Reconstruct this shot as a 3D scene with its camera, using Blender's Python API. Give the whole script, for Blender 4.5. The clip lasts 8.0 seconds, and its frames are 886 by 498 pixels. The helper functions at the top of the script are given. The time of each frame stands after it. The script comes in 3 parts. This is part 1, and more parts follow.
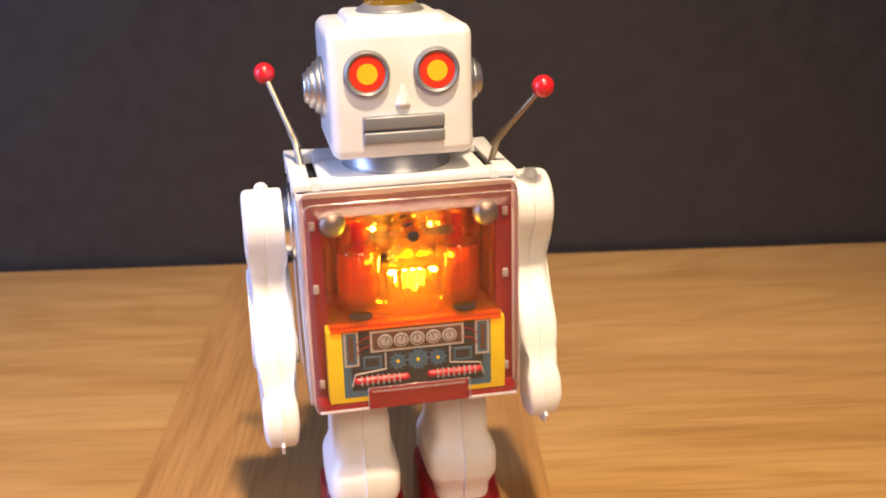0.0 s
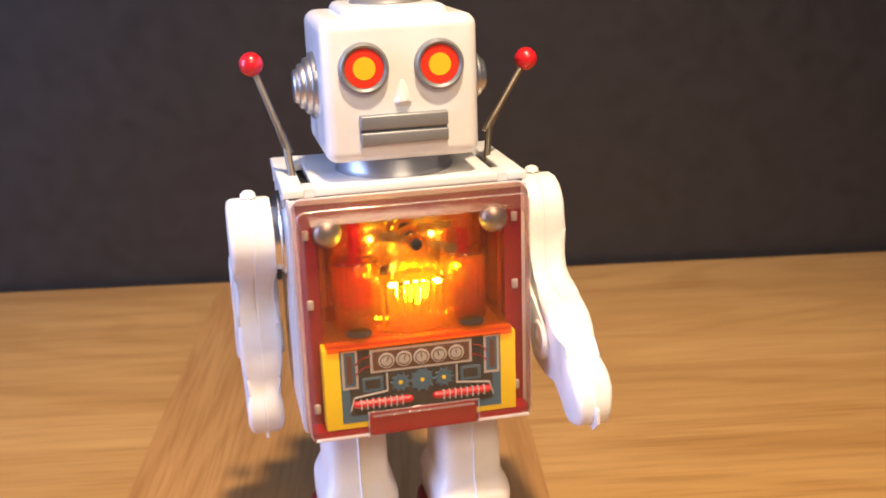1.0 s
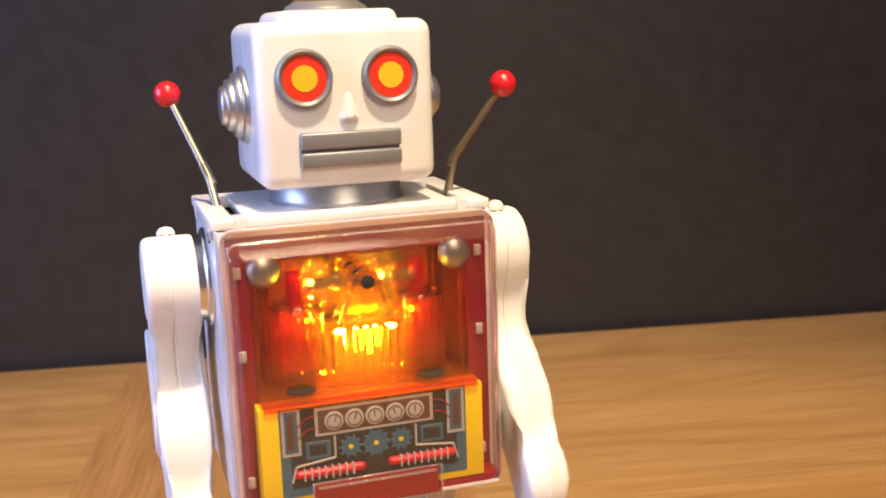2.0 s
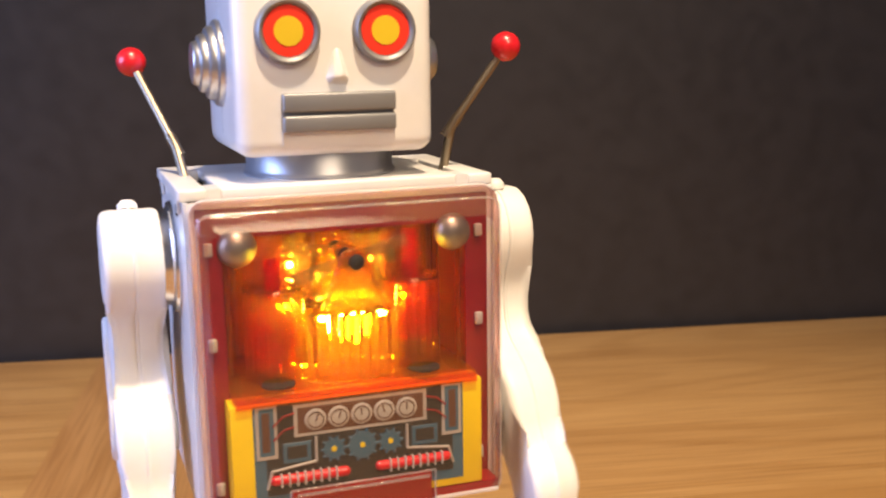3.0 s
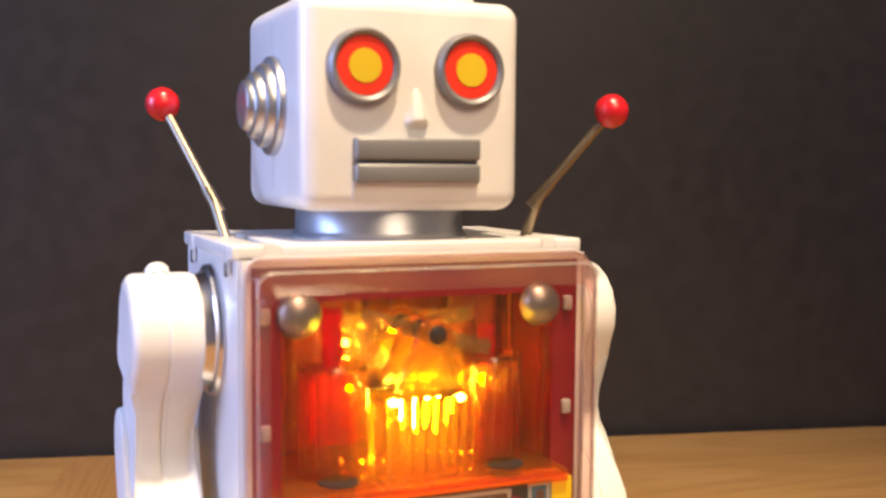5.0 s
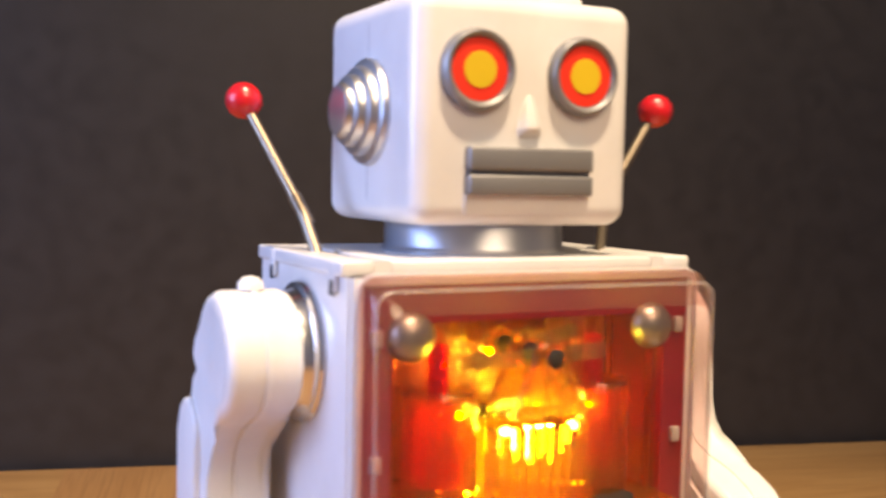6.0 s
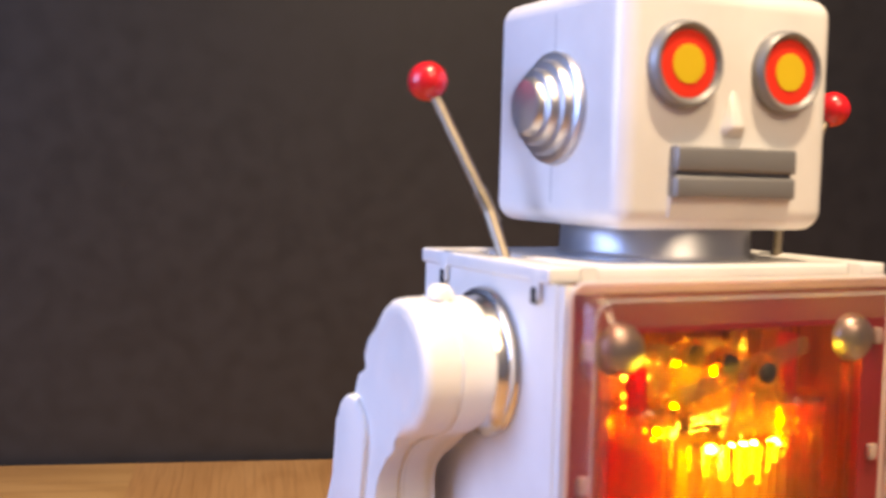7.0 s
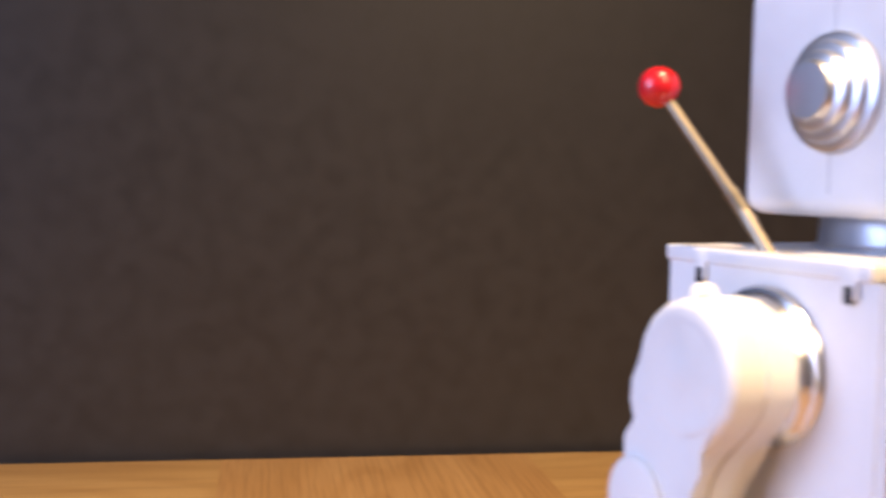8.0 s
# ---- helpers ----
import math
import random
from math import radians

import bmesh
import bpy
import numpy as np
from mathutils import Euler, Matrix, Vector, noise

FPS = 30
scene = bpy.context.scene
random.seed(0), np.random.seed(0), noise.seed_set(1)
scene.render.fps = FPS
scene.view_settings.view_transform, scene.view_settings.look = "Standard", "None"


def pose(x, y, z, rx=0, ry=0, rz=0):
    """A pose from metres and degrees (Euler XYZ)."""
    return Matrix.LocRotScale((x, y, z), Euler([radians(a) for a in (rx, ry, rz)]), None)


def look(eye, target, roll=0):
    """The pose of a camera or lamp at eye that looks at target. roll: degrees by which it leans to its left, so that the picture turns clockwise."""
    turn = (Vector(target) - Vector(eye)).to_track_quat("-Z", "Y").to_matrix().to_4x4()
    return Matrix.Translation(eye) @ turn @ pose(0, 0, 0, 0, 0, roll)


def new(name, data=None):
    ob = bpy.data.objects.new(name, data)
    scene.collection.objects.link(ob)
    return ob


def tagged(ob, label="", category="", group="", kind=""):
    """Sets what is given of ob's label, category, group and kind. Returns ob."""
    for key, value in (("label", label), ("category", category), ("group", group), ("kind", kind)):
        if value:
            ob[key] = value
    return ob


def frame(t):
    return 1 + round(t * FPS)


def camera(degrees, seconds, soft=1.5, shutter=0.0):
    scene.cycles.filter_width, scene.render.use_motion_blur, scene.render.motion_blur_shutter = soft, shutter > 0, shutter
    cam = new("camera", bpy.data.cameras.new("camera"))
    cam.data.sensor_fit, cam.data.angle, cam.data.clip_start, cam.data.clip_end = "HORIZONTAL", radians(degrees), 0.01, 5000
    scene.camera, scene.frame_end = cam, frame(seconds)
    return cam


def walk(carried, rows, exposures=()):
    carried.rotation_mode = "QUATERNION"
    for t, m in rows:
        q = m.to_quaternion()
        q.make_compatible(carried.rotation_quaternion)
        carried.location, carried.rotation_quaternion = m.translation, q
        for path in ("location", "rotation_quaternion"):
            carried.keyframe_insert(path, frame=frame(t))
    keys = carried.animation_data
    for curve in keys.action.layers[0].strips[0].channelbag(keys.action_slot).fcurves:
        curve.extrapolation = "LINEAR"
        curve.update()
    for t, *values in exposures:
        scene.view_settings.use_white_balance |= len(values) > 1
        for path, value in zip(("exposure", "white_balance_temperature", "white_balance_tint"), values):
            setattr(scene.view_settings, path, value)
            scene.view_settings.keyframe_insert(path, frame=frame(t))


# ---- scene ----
# <<cam
cam = camera(44.58, 8.0, soft=1.8, shutter=0.5)
ROWS = [  # seconds, eye, yaw, pitch, roll
    (0.0, -0.0755, -0.4908, 0.3472, -10.64, -19.04, -1.54),
    (0.5, -0.0752, -0.4905, 0.3400, -10.26, -18.66, -2.05),
    (1.0, -0.0797, -0.4731, 0.3244, -11.69, -17.35, -1.96),
    (1.5, -0.0830, -0.4466, 0.2971, -14.28, -14.30, -1.45),
    (1.7, -0.0833, -0.4417, 0.2896, -15.67, -12.63, -1.31),
    (2.8, -0.0818, -0.4203, 0.2621, -16.94, -11.25, -2.39),
    (3.0, -0.0769, -0.4145, 0.2592, -17.43, -11.02, -0.82),
    (3.5, -0.0762, -0.4086, 0.2544, -18.15, -8.18, -0.32),
    (4.0, -0.0774, -0.4055, 0.2501, -18.03, -5.18, -0.62),
    (4.2, -0.0790, -0.4065, 0.2432, -17.84, -5.20, -0.33),
    (5.3, -0.0989, -0.3896, 0.2340, -19.95, -3.90, 0.57),
    (5.5, -0.1011, -0.3868, 0.2356, -19.98, -3.69, 0.62),
    (6.0, -0.1213, -0.3818, 0.2333, -21.34, -3.66, 1.13),
    (6.5, -0.1402, -0.3737, 0.2334, -21.33, -3.67, 1.49),
    (7.0, -0.1505, -0.3713, 0.2328, -19.77, -3.76, 1.51),
    (7.5, -0.1727, -0.3699, 0.2277, -19.69, -3.54, 1.53),
    (8.0, -0.1956, -0.3521, 0.2298, -18.59, -3.91, 1.20),
]
STEPS = [(0.0, 0.0000, 0.0000, 0.00), (1.0, -0.0008, -0.0201, 0.72), (2.0, -0.0010, -0.0401, 1.48), (3.0, -0.0006, -0.0601, 2.28), (4.0, 0.0007, -0.0800, 3.14), (5.0, 0.0031, -0.0998, 4.07), (6.0, 0.0066, -0.1193, 5.09), (7.0, 0.0115, -0.1385, 6.20), (8.0, 0.0180, -0.1574, 7.43)]  # seconds, x, y and turn of the robot
# cam>>

cam.data.dof.use_dof, cam.data.dof.focus_distance, cam.data.dof.aperture_fstop = True, 0.47, 16.0


def eye_pose(x, y, z, yaw, pitch, roll):
    a, p = radians(yaw), radians(pitch)
    way = Vector((-math.sin(a) * math.cos(p), math.cos(a) * math.cos(p), math.sin(p)))
    return look(Vector((x, y, z)), Vector((x, y, z)) + way, roll)


EXPOSURES = [(0.0, -0.06, 6500, 10), (3.0, -0.12, 6550, 10), (6.3, -0.14, 6750, 10), (7.5, -0.10, 7150, 10), (8.0, -0.03, 7500, 10)]
walk(cam, [(t, eye_pose(*p)) for t, *p in ROWS], EXPOSURES)

# ---- light ----
U = 0.00086          # one building unit of the robot, in metres
EDGE, TURN = 0.4843, -9.42   # the table's far edge from the robot's start, its turn in degrees
FLOOR = -0.75

world = bpy.data.worlds.new("world")
scene.world = world
world.use_nodes = True
bg = world.node_tree.nodes["Background"]
bg.inputs[0].default_value = (0.55, 0.68, 1.0, 1)
bg.inputs[1].default_value = 0.6


def lamp(name, kind, energy, colour, m):
    data = bpy.data.lights.new(name, kind)
    data.energy, data.color = energy, colour
    ob = new(name, data)
    ob.matrix_world = m
    return data


spot = lamp("ceiling_spot", "SPOT", 182, (1.0, 0.765, 0.52), look((0.06, -0.58, 1.64), (0.0, -0.13, 0.1)))
spot.spot_size, spot.spot_blend, spot.shadow_soft_size = radians(54), 0.92, 0.045
# unseen warm fill, added in front to brighten the robot and the wall
wide = lamp("front_fill", "AREA", 28, (1.0, 0.77, 0.53), look((0.22, -1.60, 1.50), (0.0, 0.0, 0.1)))
wide.shape, wide.size = "DISK", 0.9
daylight = lamp("window_daylight", "AREA", 55, (0.36, 0.50, 1.0), look((-1.93, -0.15, 0.75), (0.0, 0.0, 0.2)))
daylight.shape, daylight.size, daylight.size_y = "RECTANGLE", 1.0, 1.2


# ---- materials ----
def nodes_of(name):
    m = bpy.data.materials.new(name)
    m.use_nodes = True
    return m, m.node_tree.nodes, m.node_tree.links, m.node_tree.nodes["Principled BSDF"]


def paint(name, colour, rough=0.4, metal=0.0, coat=0.0, bump=0.02, scale=300.0, wear=0.06, transmission=0.0):
    """A plain finish with slight unevenness at two scales."""
    m, n, l, b = nodes_of(name)
    geo = n.new("ShaderNodeTexCoord")
    big, fine = n.new("ShaderNodeTexNoise"), n.new("ShaderNodeTexNoise")
    big.inputs["Scale"].default_value, big.inputs["Detail"].default_value = scale * 0.12, 4
    fine.inputs["Scale"].default_value, fine.inputs["Detail"].default_value = scale, 3
    mix = n.new("ShaderNodeMixRGB")
    mix.blend_type = "MULTIPLY"
    mix.inputs[1].default_value = (*colour, 1)
    ramp = n.new("ShaderNodeMapRange")
    ramp.inputs["To Min"].default_value, ramp.inputs["To Max"].default_value = 1 - 2 * wear, 1.0
    ramp.inputs["From Min"].default_value, ramp.inputs["From Max"].default_value = 0.3, 0.6
    mix.inputs[0].default_value = 1.0
    rr = n.new("ShaderNodeMapRange")
    rr.inputs["To Min"].default_value, rr.inputs["To Max"].default_value = rough * 0.85, min(1, rough * 1.2)
    bp = n.new("ShaderNodeBump")
    bp.inputs["Strength"].default_value, bp.inputs["Distance"].default_value = bump, 0.001
    l.new(geo.outputs["Object"], big.inputs["Vector"])
    l.new(geo.outputs["Object"], fine.inputs["Vector"])
    l.new(big.outputs["Fac"], ramp.inputs["Value"])
    l.new(ramp.outputs["Result"], mix.inputs[2])
    l.new(mix.outputs[0], b.inputs["Base Color"])
    l.new(big.outputs["Fac"], rr.inputs["Value"])
    l.new(rr.outputs["Result"], b.inputs["Roughness"])
    l.new(fine.outputs["Fac"], bp.inputs["Height"])
    l.new(bp.outputs["Normal"], b.inputs["Normal"])
    b.inputs["Metallic"].default_value = metal
    b.inputs["Coat Weight"].default_value = coat
    b.inputs["Coat Roughness"].default_value = 0.12
    return m


def see_through(name, tint, clear=0.8, rough=0.06, ripple=0.1):
    """Thin coloured plastic: it lets tinted light through, scatters some, and shines by its Fresnel gloss."""
    m = bpy.data.materials.new(name)
    m.use_nodes = True
    n, l = m.node_tree.nodes, m.node_tree.links
    n.remove(n["Principled BSDF"])
    clr, cld, dif, gls = (n.new("ShaderNodeBsdf" + k) for k in ("Transparent", "Translucent", "Diffuse", "Glossy"))
    for k in (clr, cld, dif):
        k.inputs["Color"].default_value = (*tint, 1)
    gls.inputs["Roughness"].default_value = rough
    body, scat, whole = (n.new("ShaderNodeMixShader") for _ in range(3))
    # gloss of a thin sheet, the same from both sides: 4 % face on, rising to full at a grazing angle
    facing, fifth, fres = n.new("ShaderNodeLayerWeight"), n.new("ShaderNodeMath"), n.new("ShaderNodeMath")
    facing.inputs["Blend"].default_value = 0.5
    fifth.operation, fifth.inputs[1].default_value = "POWER", 5.0
    fres.operation, fres.inputs[1].default_value, fres.inputs[2].default_value = "MULTIPLY_ADD", 0.9, 0.045
    l.new(facing.outputs["Facing"], fifth.inputs[0])
    l.new(fifth.outputs[0], fres.inputs[0])
    noise_t = n.new("ShaderNodeTexNoise")
    noise_t.inputs["Scale"].default_value = 90
    bp = n.new("ShaderNodeBump")
    bp.inputs["Strength"].default_value, bp.inputs["Distance"].default_value = ripple, 0.002
    l.new(noise_t.outputs["Fac"], bp.inputs["Height"])
    l.new(bp.outputs["Normal"], gls.inputs["Normal"])
    scat.inputs[0].default_value = 0.35
    l.new(cld.outputs[0], scat.inputs[1])
    l.new(dif.outputs[0], scat.inputs[2])
    body.inputs[0].default_value = 1 - clear
    l.new(clr.outputs[0], body.inputs[1])
    l.new(scat.outputs[0], body.inputs[2])
    l.new(fres.outputs[0], whole.inputs[0])
    l.new(body.outputs[0], whole.inputs[1])
    l.new(gls.outputs[0], whole.inputs[2])
    l.new(whole.outputs[0], n["Material Output"].inputs[0])
    return m


def clear_cast(name, tint):
    """Solid cast plastic that bends light."""
    m, n, l, b = nodes_of(name)
    b.inputs["Base Color"].default_value = (*tint, 1)
    b.inputs["Transmission Weight"].default_value = 1.0
    b.inputs["IOR"].default_value = 1.49
    b.inputs["Roughness"].default_value = 0.04
    return m


def glow(name, colour, strength):
    m, n, l, b = nodes_of(name)
    b.inputs["Base Color"].default_value = (*colour, 1)
    b.inputs["Emission Color"].default_value = (*colour, 1)
    b.inputs["Emission Strength"].default_value = strength
    return m


def wood(name, dark, light, along_y=False):
    """Oiled oak: long grain lines, broad figure and pores, along x (or y)."""
    m, n, l, b = nodes_of(name)
    co, mp = n.new("ShaderNodeTexCoord"), n.new("ShaderNodeMapping")
    info = n.new("ShaderNodeObjectInfo")
    off = n.new("ShaderNodeVectorMath")
    off.operation = "MULTIPLY_ADD"
    shift = n.new("ShaderNodeCombineXYZ")
    mul = n.new("ShaderNodeMath")
    mul.operation, mul.inputs[1].default_value = "MULTIPLY", 7.0
    l.new(info.outputs["Random"], mul.inputs[0])
    for i in range(3):
        l.new(mul.outputs[0], shift.inputs[i])
    l.new(shift.outputs[0], off.inputs[2])
    l.new(co.outputs["Object"], off.inputs[0])
    off.inputs[1].default_value = (1, 1, 1)
    mp.inputs["Scale"].default_value = (14, 1.2, 14) if along_y else (1.2, 14, 14)
    l.new(off.outputs[0], mp.inputs["Vector"])
    fig, grain = n.new("ShaderNodeTexNoise"), n.new("ShaderNodeTexNoise")
    fig.inputs["Scale"].default_value, fig.inputs["Detail"].default_value, fig.inputs["Distortion"].default_value = 1.3, 3, 0.8
    mp2 = n.new("ShaderNodeMapping")
    mp2.inputs["Scale"].default_value = (380, 12, 380) if along_y else (12, 380, 380)
    l.new(off.outputs[0], mp2.inputs["Vector"])
    grain.inputs["Scale"].default_value, grain.inputs["Detail"].default_value = 1.0, 4
    l.new(mp.outputs[0], fig.inputs["Vector"])
    l.new(mp2.outputs[0], grain.inputs["Vector"])
    ramp = n.new("ShaderNodeValToRGB")
    e = ramp.color_ramp.elements
    e[0].position, e[1].position = 0.28, 0.68
    e[0].color, e[1].color = (*dark, 1), (*light, 1)
    l.new(fig.outputs["Fac"], ramp.inputs[0])
    mix = n.new("ShaderNodeMixRGB")
    mix.blend_type, mix.inputs[0].default_value = "MULTIPLY", 0.5
    gr = n.new("ShaderNodeValToRGB")
    g = gr.color_ramp.elements
    g[0].position, g[1].position = 0.35, 0.55
    g[0].color, g[1].color = (0.62, 0.55, 0.48, 1), (1, 1, 1, 1)
    l.new(grain.outputs["Fac"], gr.inputs[0])
    l.new(ramp.outputs[0], mix.inputs[1])
    l.new(gr.outputs[0], mix.inputs[2])
    # growth rings: contour lines of a slow noise, drawn out along the board
    slow, mp3 = n.new("ShaderNodeTexNoise"), n.new("ShaderNodeMapping")
    mp3.inputs["Scale"].default_value = (5.5, 1.3, 5.5) if along_y else (1.3, 5.5, 5.5)
    slow.inputs["Scale"].default_value, slow.inputs["Detail"].default_value = 1.0, 1.0
    l.new(off.outputs[0], mp3.inputs["Vector"])
    l.new(mp3.outputs[0], slow.inputs["Vector"])
    freq, wave = n.new("ShaderNodeMath"), n.new("ShaderNodeMath")
    freq.operation, freq.inputs[1].default_value = "MULTIPLY", 95.0
    wave.operation = "SINE"
    l.new(slow.outputs["Fac"], freq.inputs[0])
    l.new(freq.outputs[0], wave.inputs[0])
    rings = n.new("ShaderNodeValToRGB")
    r = rings.color_ramp.elements
    r[0].position, r[1].position = 0.15, 0.85
    r[0].color, r[1].color = (1, 1, 1, 1), (0.83, 0.77, 0.68, 1)
    l.new(wave.outputs[0], rings.inputs[0])
    figure = n.new("ShaderNodeMixRGB")
    figure.blend_type, figure.inputs[0].default_value = "MULTIPLY", 0.46
    l.new(mix.outputs[0], figure.inputs[1])
    l.new(rings.outputs[0], figure.inputs[2])
    l.new(figure.outputs[0], b.inputs["Base Color"])
    bp = n.new("ShaderNodeBump")
    bp.inputs["Strength"].default_value, bp.inputs["Distance"].default_value = 0.15, 0.0005
    l.new(grain.outputs["Fac"], bp.inputs["Height"])
    l.new(bp.outputs["Normal"], b.inputs["Normal"])
    b.inputs["Roughness"].default_value = 0.42
    return m


WHITE = paint("white_enamel", (0.80, 0.79, 0.77), 0.32, coat=0.3, bump=0.015)
PLASTIC = paint("white_plastic", (0.80, 0.79, 0.76), 0.38, bump=0.02)
SILVER = paint("silver_tin", (0.60, 0.60, 0.61), 0.33, metal=0.95, bump=0.02)
GREY = paint("silver_paint", (0.26, 0.26, 0.26), 0.42, metal=0.45, bump=0.02)
CHROME = paint("chrome", (0.78, 0.77, 0.75), 0.24, metal=1.0, bump=0.01)
STEEL = paint("steel", (0.33, 0.275, 0.20), 0.42, metal=1.0, bump=0.03)
RED = paint("red_plastic", (0.62, 0.012, 0.02), 0.28, coat=0.3)
RED_TIN = paint("red_tin", (0.27, 0.012, 0.014), 0.35, coat=0.2)
EYE_RED = paint("red_print", (0.80, 0.03, 0.008), 0.5)
EYE_YELLOW = paint("yellow_print", (0.72, 0.51, 0.01), 0.5)
YELLOW = paint("yellow_tin", (0.90, 0.62, 0.01), 0.4)
NIGHT = paint("dark_print", (0.030, 0.028, 0.026), 0.45)
BLUE = paint("blue_print", (0.05, 0.12, 0.18), 0.45)
PALE = paint("pale_print", (0.44, 0.39, 0.35), 0.45)
BROWN = paint("brown_print", (0.12, 0.05, 0.03), 0.45)
NECK = paint("neck_silver", (0.40, 0.41, 0.44), 0.34, metal=0.75, bump=0.02)
SEAM = paint("seam_shade", (0.45, 0.45, 0.46), 0.5)
BOLT = paint("dull_steel", (0.40, 0.37, 0.32), 0.40, metal=0.9, bump=0.05)
BLACK = paint("black_gap", (0.01, 0.01, 0.01), 0.7)
AMBER = see_through("amber_plastic", (1.0, 0.70, 0.10), 0.80)
# the pinkish tint and cloud hold the room's reflection on the cover's rim
HAZED_RIM = see_through("hazed_plastic_rim", (0.80, 0.60, 0.57), 0.88, rough=0.07, ripple=0.05)
TRAY = paint("bright_red_tin", (0.30, 0.008, 0.010), 0.20, coat=0.3)
AMBER_FLOOR = see_through("orange_floor_plastic", (1.0, 0.58, 0.06), 0.88)
AMBER_PLATE = see_through("amber_plate_plastic", (1.0, 0.74, 0.12), 0.95)
AMBER_GLASS = clear_cast("amber_cast_plastic", (1.0, 0.74, 0.14))
ROSE = see_through("rose_clear_plastic", (1.0, 0.72, 0.66), 0.94)
BAY = paint("engine_bay_plastic", (0.22, 0.085, 0.026), 0.30, coat=0.4)
# whitish scatter in these two stands for highlights along the cover's edges
GLINT_LIP = see_through("whitish_lip_glint", (0.96, 0.93, 0.92), 0.78, rough=0.08)
GLINT_EDGE = see_through("whitish_edge_glint", (0.96, 0.95, 0.95), 0.22, rough=0.08)
AMBER_DEEP = see_through("deep_amber_plastic", (1.0, 0.72, 0.16), 0.95)
RUBY = see_through("ruby_plastic", (1.0, 0.08, 0.14), 0.80)
FRAME_RED = paint("crimson_tin", (0.25, 0.011, 0.018), 0.32, coat=0.3)
CLEAR = see_through("clear_plastic", (0.97, 0.96, 0.95), 0.985, rough=0.03, ripple=0.0)
CLEAR_GREY = see_through("smoky_clear_plastic", (0.80, 0.72, 0.62), 0.94, rough=0.10)
# emission for the engine lamp's glow and the glints added round it
LED_GLOW = glow("led_glow", (1.0, 0.82, 0.04), 470.0)
OAK = wood("oak", (0.37, 0.20, 0.064), (0.455, 0.262, 0.090))
OAK_CROSS = wood("oak_cross", (0.35, 0.178, 0.057), (0.43, 0.232, 0.083), along_y=True)
WALL = paint("charcoal_wall_paint", (0.0248, 0.0206, 0.0187), 0.46, bump=0.06, scale=500, wear=0.10)
PLASTER = paint("plaster", (0.40, 0.38, 0.36), 0.9, bump=0.1, scale=60)
BOARDS = paint("floor_boards", (0.22, 0.14, 0.08), 0.5, scale=40)


# ---- building helpers ----
def part(name, bm, material, parent=None, label="", at=(0, 0, 0), smooth=True, unit=None):
    """Links a bmesh, built in robot units, as one mesh object."""
    k = U if unit is None else unit
    bmesh.ops.recalc_face_normals(bm, faces=bm.faces)
    for v in bm.verts:
        v.co *= k
    for f in bm.faces:
        f.smooth = smooth
    if smooth:
        for e in bm.edges:
            e.smooth = len(e.link_faces) < 2 or e.calc_face_angle(0) < radians(38)
    me = bpy.data.meshes.new(name)
    bm.to_mesh(me)
    bm.free()
    me.materials.append(material)
    ob = new(name, me)
    ob.parent = parent
    ob.location = Vector(at) * k
    if label:
        tagged(ob, label)
    return ob


def box(x0, x1, y0, y1, z0, z1, bevel=0.0, seg=3, bm=None):
    out = bmesh.new()
    bmesh.ops.create_cube(out, size=1)
    for v in out.verts:
        v.co = Vector((x0 + (v.co.x + 0.5) * (x1 - x0), y0 + (v.co.y + 0.5) * (y1 - y0), z0 + (v.co.z + 0.5) * (z1 - z0)))
    if bevel:
        bmesh.ops.bevel(out, geom=list(out.edges), offset=bevel, segments=seg, affect="EDGES", profile=0.5)
    return out if bm is None else join(bm, out)


def join(bm, other):
    me = bpy.data.meshes.new("tmp")
    other.to_mesh(me)
    other.free()
    bm.from_mesh(me)
    bpy.data.meshes.remove(me)
    return bm


def lathe(profile, seg=40, axis="z", centre=(0, 0, 0), bm=None, caps=True):
    """Turns (radius, height) pairs round an axis; the height runs along it."""
    out = bmesh.new()
    rings = []
    for r, h in profile:
        ring = []
        for i in range(seg if r > 1e-6 else 1):
            a = 2 * math.pi * i / seg
            ring.append(out.verts.new((r * math.cos(a), r * math.sin(a), h)))
        rings.append(ring)
    for a, b in zip(rings, rings[1:]):
        for i in range(seg):
            j = (i + 1) % seg
            quad = [a[i % len(a)], a[j % len(a)], b[j % len(b)], b[i % len(b)]]
            quad = list(dict.fromkeys(quad))
            if len(quad) > 2:
                out.faces.new(quad)
    for ring in (rings[0], rings[-1]):
        if caps and len(ring) > 2:
            out.faces.new(ring)
    turn = {"z": Matrix(), "x": Matrix.Rotation(radians(90), 4, "Y"), "-x": Matrix.Rotation(radians(-90), 4, "Y"),
            "-y": Matrix.Rotation(radians(90), 4, "X")}[axis]
    bmesh.ops.transform(out, matrix=Matrix.Translation(centre) @ turn, verts=out.verts)
    return out if bm is None else join(bm, out)


